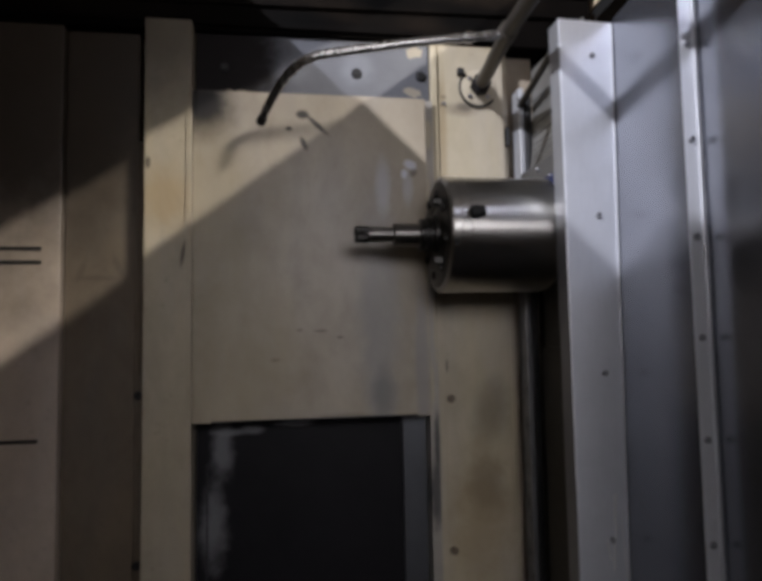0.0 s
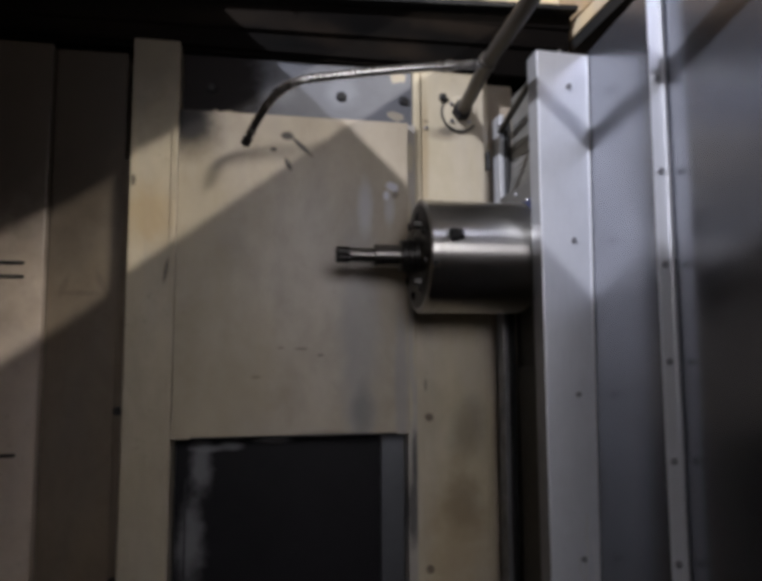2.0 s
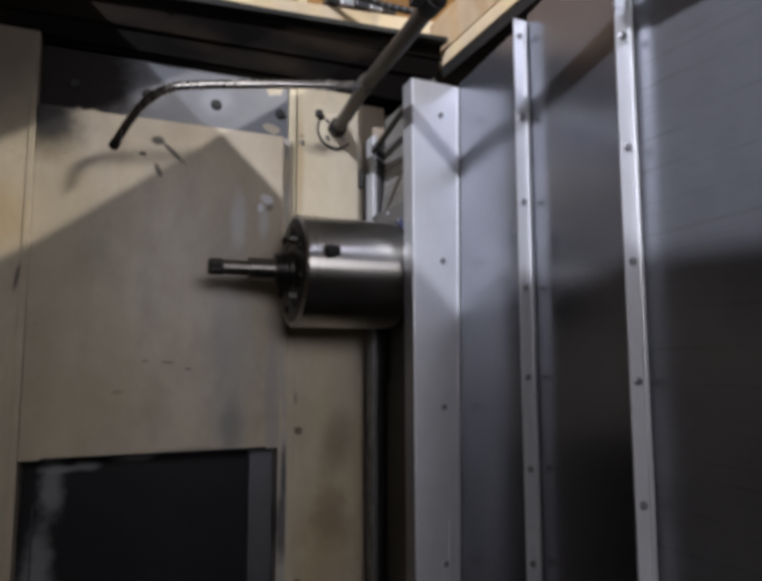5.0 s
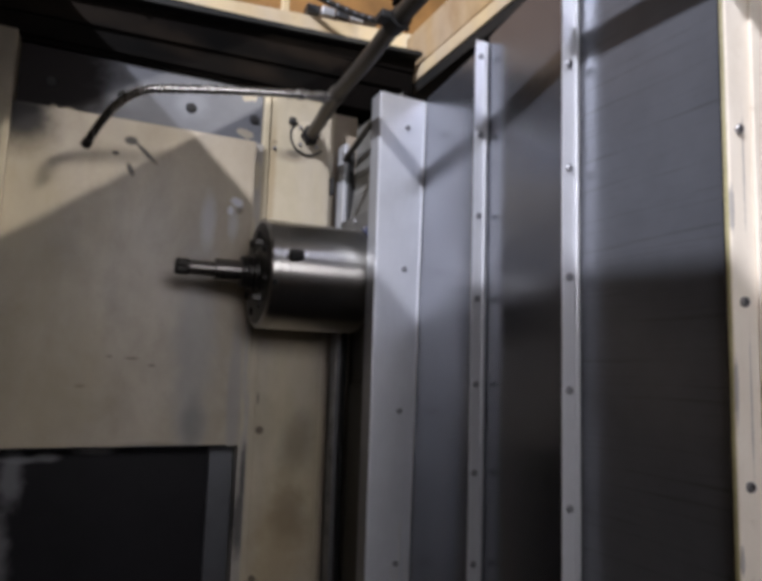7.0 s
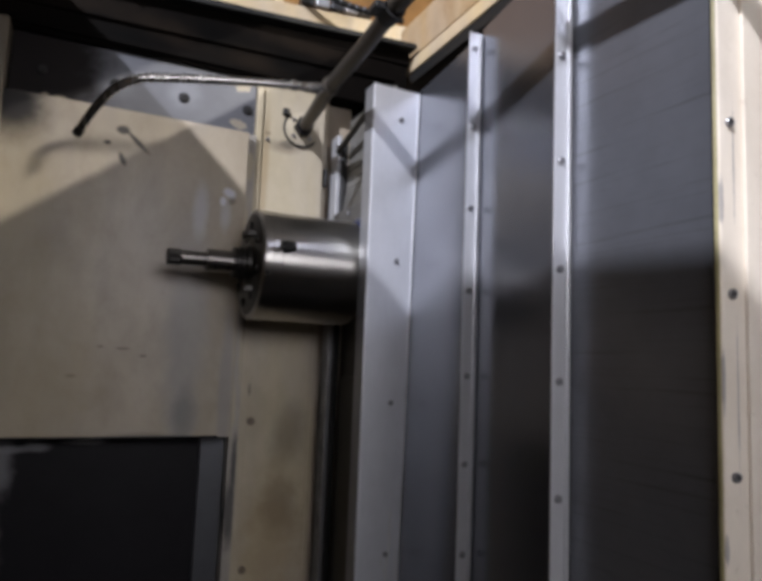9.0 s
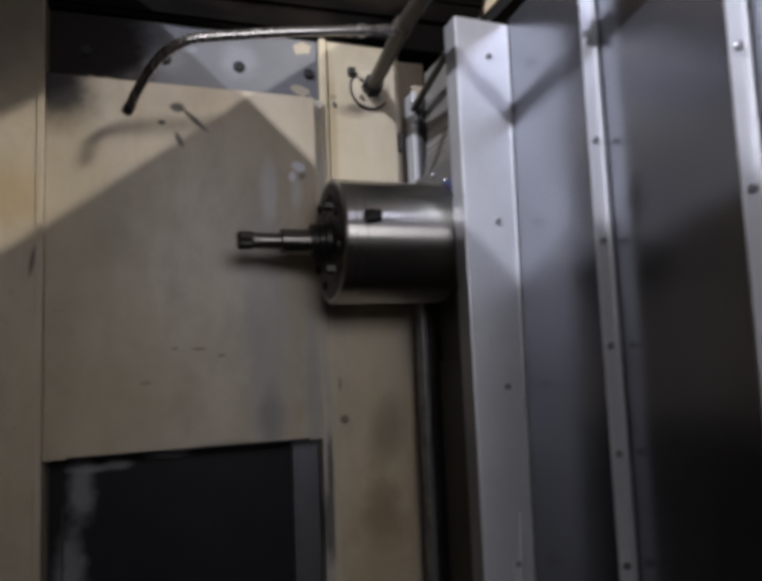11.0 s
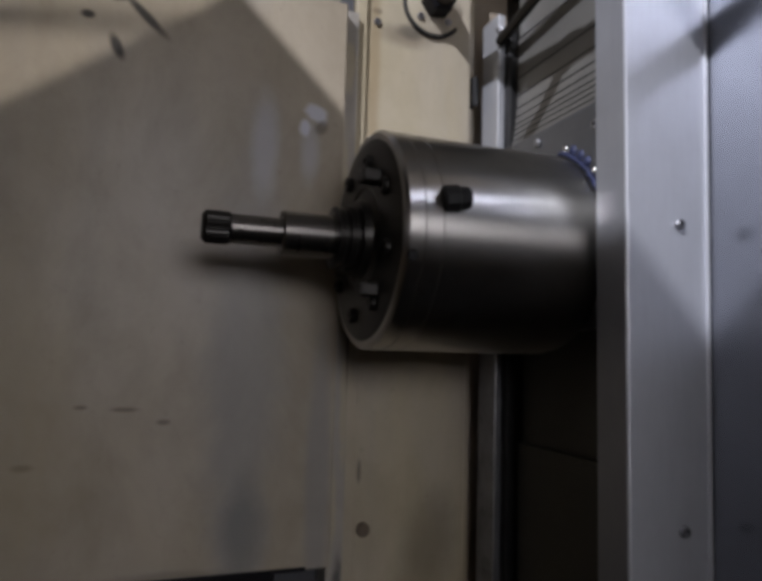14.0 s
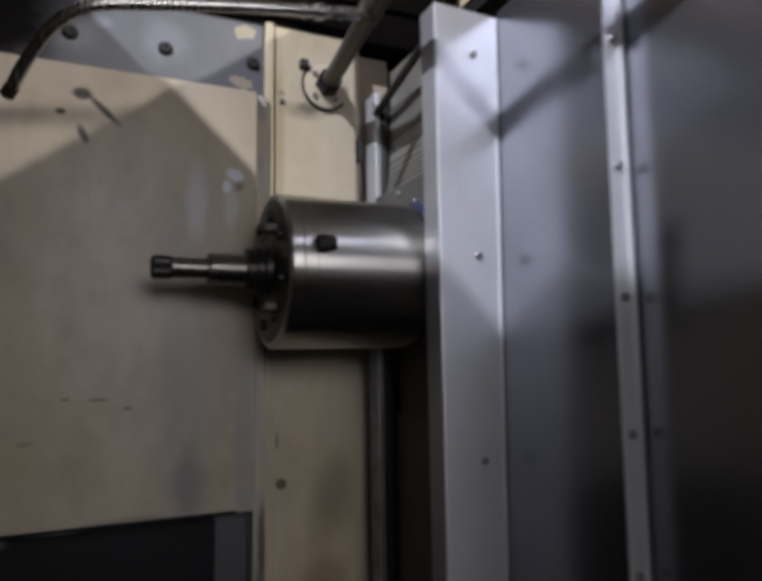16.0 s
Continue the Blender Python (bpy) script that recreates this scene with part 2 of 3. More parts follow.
# Dark patches below the flange and lower on the cover.
stain_or_shade(COVER, (0.10, 0.09, 0.08), 0.7, ((0.305, 1.962), (0.016, 0.009), 0.5, 0.4), ((0.33, 1.20), (0.03, 0.05), 0.7, 0.6), ((0.262, 1.98), (0.006, 0.004), 0.4, 0.3), ((0.256, 1.44), (0.0022, 0.012), 0.4, 0.2))
stain_or_shade(COVER, (0.09, 0.07, 0.05), 0.5, ((0.345, 1.35), (0.030, 0.055), 0.8, 0.5, 15, 12), ((0.30, 1.955), (0.03, 0.012), 0.7, 0.6))
stain_or_shade(COVER, (0.30, 0.22, 0.12), 0.6, ((0.26, 1.9), (0.007, 0.12), 0.7, 0.5), ((0.32, 1.15), (0.06, 0.12), 0.7, 0.6))
stain_or_shade(CREAM, (0.42, 0.29, 0.13), 0.5, ((-0.27, 1.755), (0.04, 0.05), 0.6, 0.6))
stain_or_shade(CREAM, (0.06, 0.05, 0.04), 0.8, ((-0.238, 1.655), (0.0035, 0.022), 0.5, 0.3, 8), ((-0.300, 1.82), (0.004, 0.01), 0.4, 0.5))
# Shade above the lamp beam painted dark onto the left sheets and post.
stain_or_shade(SLOTTED, (0.035, 0.026, 0.018), 0.93, ((-0.56, 2.02), (0.32, 0.40), 0.6, 0.4, 0, 9))
stain_or_shade(BROWN, (0.035, 0.026, 0.018), 0.85, ((-0.40, 2.00), (0.14, 0.34), 0.7, 0.5, 12, 9))
stain_or_shade(CREAM, (0.05, 0.04, 0.03), 0.75, ((-0.28, 2.08), (0.12, 0.15), 0.7, 0.4, 0, 12))
stain_or_shade(BROWN, (0.07, 0.055, 0.04), 0.4, ((-0.43, 1.630), (0.006, 0.02), 0.5, 0.3, 20), ((-0.40, 1.617), (0.03, 0.005), 0.5, 0.4), ((-0.365, 1.64), (0.006, 0.02), 0.5, 0.3, -25))
stain_or_shade(FRAME, (0.8, 0.8, 0.82), 0.85, ((0.458, 1.16), (0.0022, 0.05), 0.4, 0.4, -4, 60), ((0.435, 1.11), (0.008, 0.006), 0.5, 0.6))
GUIDE = steel("scuffed_guide_steel", (0.42, 0.39, 0.35), 0.5, (6.0, 6.0, 0.5), 0.5, 0.25)
PLATE.node_tree.nodes["Principled BSDF"].inputs["Specular IOR Level"].default_value = 0.2
stain_or_shade(SHUTTER, SOOT_AND_SHADE, 0.9, ((-0.205, 1.935), (0.034, 0.030), 0.4, 0.3))
stain_or_shade(GUIDE, (0.45, 0.39, 0.28), 0.8, ((0.222, 1.72), (0.007, 0.10), 0.4, 0.9, 0, 40), ((0.232, 1.52), (0.005, 0.07), 0.4, 0.9, 0, 40), ((0.220, 1.40), (0.006, 0.05), 0.4, 0.8, 0, 40), ((0.225, 1.90), (0.008, 0.03), 0.4, 0.9, 0, 50))
stain_or_shade(GUIDE, (0.04, 0.04, 0.045), 0.8, ((0.230, 1.30), (0.006, 0.05), 0.5, 0.6, 0, 40), ((0.226, 1.20), (0.012, 0.06), 0.5, 0.6, 0, 40), ((0.234, 1.60), (0.002, 0.06), 0.4, 0.6, 0, 40))
RAIL = steel("guide_bar_steel", (0.60, 0.61, 0.65), 0.42, (6.0, 6.0, 1.0), 0.25, 0.6)
# Long dark strip paints the spindle's shade low on the bar; smaller streaks besides.
stain_or_shade(RAIL, (0.02, 0.019, 0.02), 0.55, ((0.4155, 1.10), (0.0055, 0.50), 0.25, 0.5, 0, 30), ((0.424, 1.70), (0.004, 0.28), 0.3, 0.7, 0, 40), ((0.407, 1.50), (0.003, 0.04), 0.4, 0.7, 0, 50))
SLAT = steel("cover_slat_steel", (0.21, 0.205, 0.195), 0.42, (1.0, 0.4, 10.0), 0.5, 0.35)
DARK_SLAT = steel("dark_slat_steel", (0.09, 0.09, 0.085), 0.5, (1.0, 0.5, 8.0), 0.5, 0.3)
TRIM = paint("yellowed_edge_enamel", (0.56, 0.50, 0.28), (0.20, 0.18, 0.09), 0.9)
stain_or_shade(CREAM_CLEAN, (0.26, 0.25, 0.26), 0.75, ((0.4435, 1.93), (0.0035, 0.018), 0.3, 0.7, 0, 60), ((0.4425, 1.66), (0.003, 0.02), 0.3, 0.7, 0, 60), ((0.442, 1.50), (0.002, 0.03), 0.3, 0.8, 0, 60), ((0.4425, 1.36), (0.0025, 0.012), 0.3, 0.7, 0, 60), ((0.449, 1.90), (0.004, 0.006), 0.4, 0.6, 0, 80), ((0.4425, 1.255), (0.0025, 0.012), 0.3, 0.7, 0, 60), ((0.4595, 1.70), (0.0012, 0.05), 0.4, 0.9, 0, 60), ((0.4600, 1.48), (0.0010, 0.06), 0.4, 0.9, 0, 60))
RUBBER = plain("black_rubber", (0.012, 0.012, 0.013), 0.6)
SCREW = plain("screw_steel", (0.40, 0.40, 0.43), 0.45, 1.0, 0.5, 200)
BLACK = plain("black_recess", (0.008, 0.008, 0.008), 0.7)
AMBER = plain("amber_panel", (0.34, 0.17, 0.05), 0.6, 0, 0.4, 8)
BLUE = plain("blue_sealant", (0.035, 0.045, 0.12), 0.5, 0, 0.7, 120)
CONCRETE = plain("hall_floor", (0.14, 0.13, 0.12), 0.7, 0, 0.4, 3)
WHITE = plain("white_plastic", (0.7, 0.7, 0.68), 0.4, 0, 0.15, 40)


# ---- shapes ----
def part(name, bm, mat, parent=None, label="", smooth=False):
    me = bpy.data.meshes.new(name)
    bm.normal_update()
    bm.to_mesh(me)
    bm.free()
    me.materials.append(mat)
    for p in me.polygons:
        p.use_smooth = smooth
    ob = new(name, me)
    if parent is not None:
        ob.parent = parent
        ob.matrix_parent_inverse = parent.matrix_basis.inverted()
    if label:
        ob["label"] = label
    return ob


def thing(name, place, label, category, group="", kind=""):
    ob = new(name)
    ob.empty_display_size = 0.05
    ob.matrix_basis = Matrix.Translation(place)
    return tagged(ob, label, category, group, kind)


def box(x0, x1, y0, y1, z0, z1, bevel=0.0, seg=2):
    bm = bmesh.new()
    bmesh.ops.create_cube(bm, size=1)
    bmesh.ops.scale(bm, vec=(x1 - x0, y1 - y0, z1 - z0), verts=bm.verts)
    bmesh.ops.translate(bm, vec=((x0 + x1) / 2, (y0 + y1) / 2, (z0 + z1) / 2), verts=bm.verts)
    if bevel:
        bmesh.ops.bevel(bm, geom=bm.edges[:], offset=bevel, segments=seg, affect="EDGES", profile=0.5)
    return bm


def prism(outline, z0, z1, bevel=0.0, foot=None):
    """An upright prism over a ground outline; foot: another outline at its lower end."""
    bm = bmesh.new()
    low = [bm.verts.new((x, y, z0)) for x, y in foot or outline]
    high = [bm.verts.new((x, y, z1)) for x, y in outline]
    n = len(outline)
    bm.faces.new(low[::-1])
    bm.faces.new(high)
    for i in range(n):
        bm.faces.new((low[i], low[(i + 1) % n], high[(i + 1) % n], high[i]))
    bmesh.ops.recalc_face_normals(bm, faces=bm.faces)
    if bevel:
        bmesh.ops.bevel(bm, geom=bm.edges[:], offset=bevel, segments=2, affect="EDGES", profile=0.5)
    return bm


def lathe(profile, place, axis, n=48):
    """A turned shape: (distance along axis, radius) pairs, closed at both ends."""
    bm = bmesh.new()
    turn = Vector((0, 0, 1)).rotation_difference(Vector(axis)).to_matrix()
    rings = []
    for d, r in profile:
        rings.append([bm.verts.new(turn @ Vector((r * math.cos(2 * math.pi * i / n), r * math.sin(2 * math.pi * i / n), d)) + Vector(place)) for i in range(n)])
    for a, b in zip(rings, rings[1:]):
        for i in range(n):
            bm.faces.new((a[i], a[(i + 1) % n], b[(i + 1) % n], b[i]))
    bm.faces.new(rings[0][::-1])
    bm.faces.new(rings[-1])
    bmesh.ops.recalc_face_normals(bm, faces=bm.faces)
    return bm


def smooth_edges(ob, degrees=35):
    for p in ob.data.polygons:
        p.use_smooth = True
    bm = bmesh.new()
    bm.from_mesh(ob.data)
    for e in bm.edges:
        e.smooth = not (len(e.link_faces) == 2 and e.calc_face_angle(0) > radians(degrees))
    bm.to_mesh(ob.data)
    bm.free()
    return ob


def tube(name, points, radius, mat, parent=None, label="", n=16):
    """A round tube along a line of points."""
    pts = [Vector(p) for p in points]
    bm = bmesh.new()
    rings, ref = [], None
    for i, p in enumerate(pts):
        d = (pts[min(i + 1, len(pts) - 1)] - pts[max(i - 1, 0)]).normalized()
        if ref is None:
            ref = d.orthogonal().normalized()
        ref = (ref - d * ref.dot(d)).normalized()
        side = d.cross(ref)
        rings.append([bm.verts.new(p + radius * (ref * math.cos(2 * math.pi * k / n) + side * math.sin(2 * math.pi * k / n))) for k in range(n)])
    for a, b in zip(rings, rings[1:]):
        for k in range(n):
            bm.faces.new((a[k], a[(k + 1) % n], b[(k + 1) % n], b[k]))
    bm.faces.new(rings[0][::-1])
    bm.faces.new(rings[-1])
    bmesh.ops.recalc_face_normals(bm, faces=bm.faces)
    return smooth_edges(part(name, bm, mat, parent, label), 50)


def curve_points(points, steps=10):
    """A rounded line through the points (Catmull-Rom)."""
    p = [Vector(q) for q in points]
    p = [2 * p[0] - p[1]] + p + [2 * p[-1] - p[-2]]
    out = []
    for i in range(1, len(p) - 2):
        for k in range(steps):
            t = k / steps
            out.append(0.5 * (2 * p[i] + (p[i + 1] - p[i - 1]) * t + (2 * p[i - 1] - 5 * p[i] + 4 * p[i + 1] - p[i + 2]) * t * t + (3 * p[i] - p[i - 1] - 3 * p[i + 1] + p[i + 2]) * t ** 3))
    out.append(p[-2])
    return out


def screw_mesh(name, r, h, mat, hexed=True):
    """A cap screw head with a recessed socket, its axis along +z."""
    bm = bmesh.new()
    n = 18
    def ring(rad, z, count=n):
        return [bm.verts.new((rad * math.cos(2 * math.pi * i / count), rad * math.sin(2 * math.pi * i / count), z)) for i in range(count)]
    rs = [ring(r, 0), ring(r, h * 0.75), ring(r * 0.86, h), ring(r * 0.42, h), ring(r * 0.38, h * 0.4)]
    for a, b in zip(rs, rs[1:]):
        for i in range(n):
            bm.faces.new((a[i], a[(i + 1) % n], b[(i + 1) % n], b[i]))
    bm.faces.new(rs[-1])
    bmesh.ops.recalc_face_normals(bm, faces=bm.faces)
    me = bpy.data.meshes.new(name)
    bm.to_mesh(me)
    bm.free()
    me.materials.append(mat)
    return me


def place_screw(mesh, place, axis, parent, name="screw"):
    ob = new(name, mesh)
    q = Vector((0, 0, 1)).rotation_difference(Vector(axis))
    ob.parent = parent
    ob.matrix_parent_inverse = parent.matrix_basis.inverted()
    ob.matrix_basis = Matrix.LocRotScale(place, q, None)
    return ob


SCREW_M6 = screw_mesh("cap_screw", 0.0045, 0.0035, SCREW)
SCREW_M8 = screw_mesh("cap_screw_large", 0.0075, 0.006, SCREW)
SCREW_DARK = screw_mesh("cap_screw_dark", 0.0078, 0.005, RUBBER)

SCREW_FACE = screw_mesh("cap_screw_oiled", 0.0075, 0.006, BLACK_OXIDE)
SCREW_PAINTED = screw_mesh("cap_screw_painted", 0.0078, 0.005, BROWN)

FLOOR = 0.62

# ---- enclosure ----
def bar(p, q, width, height, bevel=0.002):
    """A square bar from p to q; width across, height upward."""
    p, q = Vector(p), Vector(q)
    d = q - p
    bm = box(-width / 2, width / 2, 0, d.length, -height / 2, height / 2, bevel)
    bmesh.ops.transform(bm, matrix=Matrix.Translation(p) @ d.to_track_quat("Y", "Z").to_matrix().to_4x4(), verts=bm.verts)
    return bm


tagged(part("floor", box(-3.2, 3.2, -5.2, 3.2, -0.1, 0.0), CONCRETE), "grey concrete workshop floor", "floor", kind="structure")
tagged(part("chip_pan", box(-0.75, 0.61, -0.69, 1.40, FLOOR - 0.02, FLOOR), DARK_STEEL), "dark oily steel chip pan at the machine's base", "pan", kind="structure")
tagged(part("wall_back", box(-1.0, 1.2, 1.402, 1.46, 0.0, 2.11), BACK), "grimy rear wall of the machine enclosure", "wall", kind="structure")
tagged(part("wall_left", box(-0.80, -0.76, -0.70, 1.40, 0.0, 2.26), BROWN), "soiled enamelled side wall of the enclosure", "wall", kind="structure")

# unseen front wall, added to trim the lamps' light; has a window-like opening
front = thing("front_mask", (0, -0.7, 0), "unseen front wall added to shape light through its opening", "wall", kind="structure")


def front_plate(*corners):
    bm = bmesh.new()
    f = [bm.verts.new((x, -0.70, z)) for x, z in corners]
    g = [bm.verts.new((v.co.x, -0.704, v.co.z)) for v in f]
    n = len(f)
    bm.faces.new(f)
    bm.faces.new(g[::-1])
    for i in range(n):
        bm.faces.new((f[i], g[i], g[(i + 1) % n], f[(i + 1) % n]))
    bmesh.ops.recalc_face_normals(bm, faces=bm.faces)
    return bm


part("mask_base", front_plate((-0.80, 0.0), (0.66, 0.0), (0.66, 1.35), (-0.80, 1.35)), BROWN, front)
part("mask_side", front_plate((-0.80, 1.35), (-0.42, 1.35), (-0.42, 2.28), (-0.80, 2.28)), BROWN, front)
part("mask_side", front_plate((0.56, 1.35), (0.66, 1.35), (0.66, 2.28), (0.56, 2.28)), BROWN, front)
part("mask_top", front_plate((-0.42, 2.28), (0.66, 2.28), (0.66, 3.4), (-0.42, 3.4)), BROWN, front)

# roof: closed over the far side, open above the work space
tagged(part("roof_panel", box(-1.4, -0.262, -0.72, 1.45, 2.272, 2.291, 0.001), GRIME_SHADE), "dark roof sheet beside the open roof, shade in its colour", "roof", kind="structure")
header = thing("header_beam", (0, 1.3, 2.09), "oil-stained header beam over the rear shutter, shade in its dark colour", "beam", kind="structure")
part("beam_face", prism([(-0.755, 1.312), (0.585, 1.312), (0.585, 1.40), (-0.755, 1.40)], 2.090, 2.200, 0.002), GRIME_SHADE, header)
part("beam_web", bar((-0.755, 1.345, 2.195), (0.592, 1.345, 2.232), 0.06, 0.05), GRIME_SHADE, header)
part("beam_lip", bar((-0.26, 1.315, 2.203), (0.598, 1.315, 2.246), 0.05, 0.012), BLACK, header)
part("beam_rib", box(-0.755, 0.40, 1.303, 1.3115, 2.098, 2.110, 0.002), GRIME_SHADE, header)
part("beam_rib", bar((-0.5, 1.309, 2.140), (0.55, 1.309, 2.158), 0.008, 0.008), GRIME_SHADE, header)
bracket = thing("roof_bracket", (0.02, 1.29, 2.21), "small bright bent bracket under the roof edge", "bracket")
part("bracket_leg", bar((-0.040, 1.284, 2.214), (-0.018, 1.284, 2.280), 0.012, 0.010), WHITE, bracket)

# rear face
post = thing("corner_post", (-0.265, 1.30, FLOOR), "cream enamelled upright post beside the rear shutter", "post")
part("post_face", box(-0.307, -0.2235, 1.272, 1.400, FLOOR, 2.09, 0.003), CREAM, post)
part("post_bead", box(-0.2335, -0.2225, 1.2685, 1.2715, FLOOR, 1.96, 0.001), CREAM, post)
edge = part("post_edge", box(-0.3275, -0.3155, 1.318, 1.400, FLOOR, 1.87, 0.002), BROWN, post)
place_screw(SCREW_DARK, (-0.3215, 1.318, 1.40), (0, -1, 0), edge)
place_screw(SCREW_DARK, (-0.3215, 1.318, 1.10), (0, -1, 0), edge)
panel = thing("side_sheet", (-0.40, 1.34, FLOOR), "soiled brown enamel sheet beside the post", "panel")
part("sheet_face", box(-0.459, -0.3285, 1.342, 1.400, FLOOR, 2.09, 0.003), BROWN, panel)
slotted = thing("slotted_sheet", (-0.6, 1.32, FLOOR), "cream enamel sheet with dark horizontal slots", "panel")
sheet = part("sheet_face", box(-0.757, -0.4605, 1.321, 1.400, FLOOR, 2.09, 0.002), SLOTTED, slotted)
for z in (1.669, 1.644, 1.325):
    part("slot", box(-0.70, -0.492, 1.317, 1.323, z - 0.003, z + 0.003, 0.001), BLACK, sheet)

shutter = thing("rear_shutter", (0.0, 1.29, 1.349), "closed cream sheet-metal shutter with grey coolant stains", "shutter")
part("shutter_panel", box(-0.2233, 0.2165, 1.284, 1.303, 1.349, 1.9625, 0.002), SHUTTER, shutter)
part("bottom_strip", box(-0.19, 0.19, 1.2815, 1.2835, 1.349, 1.353, 0.0006), DARK_STEEL, shutter, "dark rubber bottom strip")
guide = thing("shutter_guide", (0.23, 1.30, FLOOR), "scuffed steel guide strip along the shutter", "guide")
part("guide_strip", box(0.2168, 0.2350, 1.301, 1.400, FLOOR, 1.9645, 0.001), GUIDE, guide)
part("guide_flange", box(0.2353, 0.2480, 1.310, 1.400, FLOOR, 2.09, 0.001), COVER, guide)

plate = thing("header_plate", (0.0, 1.32, 1.965), "bare grey steel plate bolted above the shutter", "plate")
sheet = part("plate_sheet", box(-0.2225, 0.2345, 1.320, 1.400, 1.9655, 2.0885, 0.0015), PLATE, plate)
for x in (-0.168, -0.041, 0.087, 0.217):
    place_screw(SCREW_DARK, (x, 1.3185, 2.0215), (0, -1, 0), sheet, "bolt")
    smooth_edges(part("washer", lathe([(0, 0.0108), (0.0012, 0.0108), (0.0018, 0.0098)], (x, 1.3202, 2.0215), (0, -1, 0), 24), DARK_STEEL, sheet), 30)

recess = thing("lower_guard", (0, 1.34, FLOOR), "dark worn steel guard sheet below the shutter", "guard")
part("guard_sheet", box(-0.2222, 0.1688, 1.342, 1.400, FLOOR, 1.40), DARK_STEEL, recess)
part("guard_strip", box(0.1695, 0.2185, 1.336, 1.400, FLOOR, 1.40, 0.001), SHEET_DARK, recess)
part("guard_edge", box(-0.203, -0.200, 1.338, 1.3415, FLOOR, 1.27, 0.0008), SHEET, recess)

cover = thing("enclosure_sheet", (0.32, 1.32, FLOOR), "cream enamel wall sheet with a pipe flange", "panel")
sheet = part("sheet_face", box(0.2485, 0.3890, 1.316, 1.400, FLOOR, 2.09, 0.003), COVER, cover)
part("sheet_return", box(0.3905, 0.4030, 1.334, 1.400, FLOOR, 2.09, 0.002), COVER, cover)
part("rear_return", box(0.4035, 0.470, 1.365, 1.400, FLOOR, 2.09, 0.001), DIRTY, cover, "soiled return sheet in shade")
part("hose_grommet", box(0.394, 0.402, 1.318, 1.333, 1.885, 1.925, 0.003), RUBBER, cover)
for z in (1.377, 1.088):
    place_screw(SCREW_PAINTED, (0.262, 1.316, z), (0, -1, 0), sheet)
place_screw(SCREW_M6, (0.262, 1.316, 1.966), (0, -1, 0), sheet)

# ---- sliding door, half open ----
door = thing("sliding_door", (-0.4, 0.31, FLOOR), "half-open cream enamel sliding door panel", "door")
part("door_sheet", box(-0.755, -0.1830, 0.300, 0.318, FLOOR, 2.265, 0.002), DOOR, door)
part("door_edge", box(-0.1825, -0.1770, 0.297, 0.321, FLOOR, 2.265, 0.0015), DOOR, door)

# ---- column and its covers ----
rail = thing("guide_rail", (0.415, 1.30, FLOOR), "bright steel guide bar beside the column cover", "rail")
part("rail_bar", box(0.4105, 0.4205, 1.286, 1.326, FLOOR, 1.994, 0.0015), RAIL, rail)
part("rail_seal", box(0.4208, 0.432, 1.276, 1.306, FLOOR, 1.975, 0.002), RUBBER, rail)
rod = thing("cover_rod", (0.405, 1.17, 1.97), "dark round rod along the top of the slatted cover", "rod")
tube("rod_bar", [(0.412, 1.284, 1.957), (0.397, 1.052, 1.992)], 0.0065, BLACK_OXIDE, rod)
place_screw(SCREW_M8, (0.4115, 1.279, 1.966), (-0.2, -0.4, 0.9), rod, "end_screw")

louver = thing("slatted_cover", (0.44, 1.16, FLOOR), "sliding column cover of thin overlapping steel slats", "cover")
edges = [2.02, 1.955, 1.905, 1.882, 1.866, 1.855, 1.846, 1.839, 1.832, 1.825, 1.819]
for i, (a, z) in enumerate(zip(edges, edges[1:])):
    d = 0.0010 * (len(edges) - i)
    part("slat", box(0.4215 + d, 0.4235 + d, 1.050, 1.274, z, a + 0.004, 0.0006), SLAT, louver)
# Thin dark strips draw the lines between the slats.
for i, z in enumerate(edges[1:-1]):
    x = 0.4215 + 0.0010 * (len(edges) - 1 - i) - 0.0005
    part("slat_line", box(x, x + 0.004, 1.050, 1.274, z + 0.003, z + 0.0046), RUBBER, louver)
part("slat_rail", box(0.4225, 0.424, 1.050, 1.274, 1.814, 1.8185, 0.0005), RUBBER, louver)
# Lower slats in a darker steel than those above the head.
part("lower_slat", box(0.440, 0.444, 1.050, 1.274, FLOOR, 1.60, 0.001), DARK_SLAT, louver)
part("lower_slat", box(0.434, 0.438, 1.050, 1.274, FLOOR, 1.475, 0.001), DARK_SLAT, louver)

frame_a = thing("column_frame", (0.43, 1.04, FLOOR), "upright bent stainless sheet frame of the column cover", "frame")
top_line = [(0.3800, 1.0295), (0.4755, 1.034), (0.4755, 1.038), (0.3850, 1.0335), (0.3850, 1.066), (0.3800, 1.066)]
foot_line = [(x - (0.0165 if x > 0.4 else -0.002), y) for x, y in top_line]
sheet = part("frame_sheet", prism(top_line, FLOOR, 2.008, 0.0012, foot_line), FRAME, frame_a)
def step_down(line, x0, x1):
    return [(x - (x1 if x > 0.4 else x0), y) for x, y in line]


fold = [(0.4712, 1.0316), (0.4752, 1.0318), (0.4752, 1.0337), (0.4712, 1.0336)]
part("frame_fold", prism(fold, FLOOR, 2.006, 0.0008, step_down(fold, -0.002, 0.0165)), EDGE, frame_a, "bright folded edge")
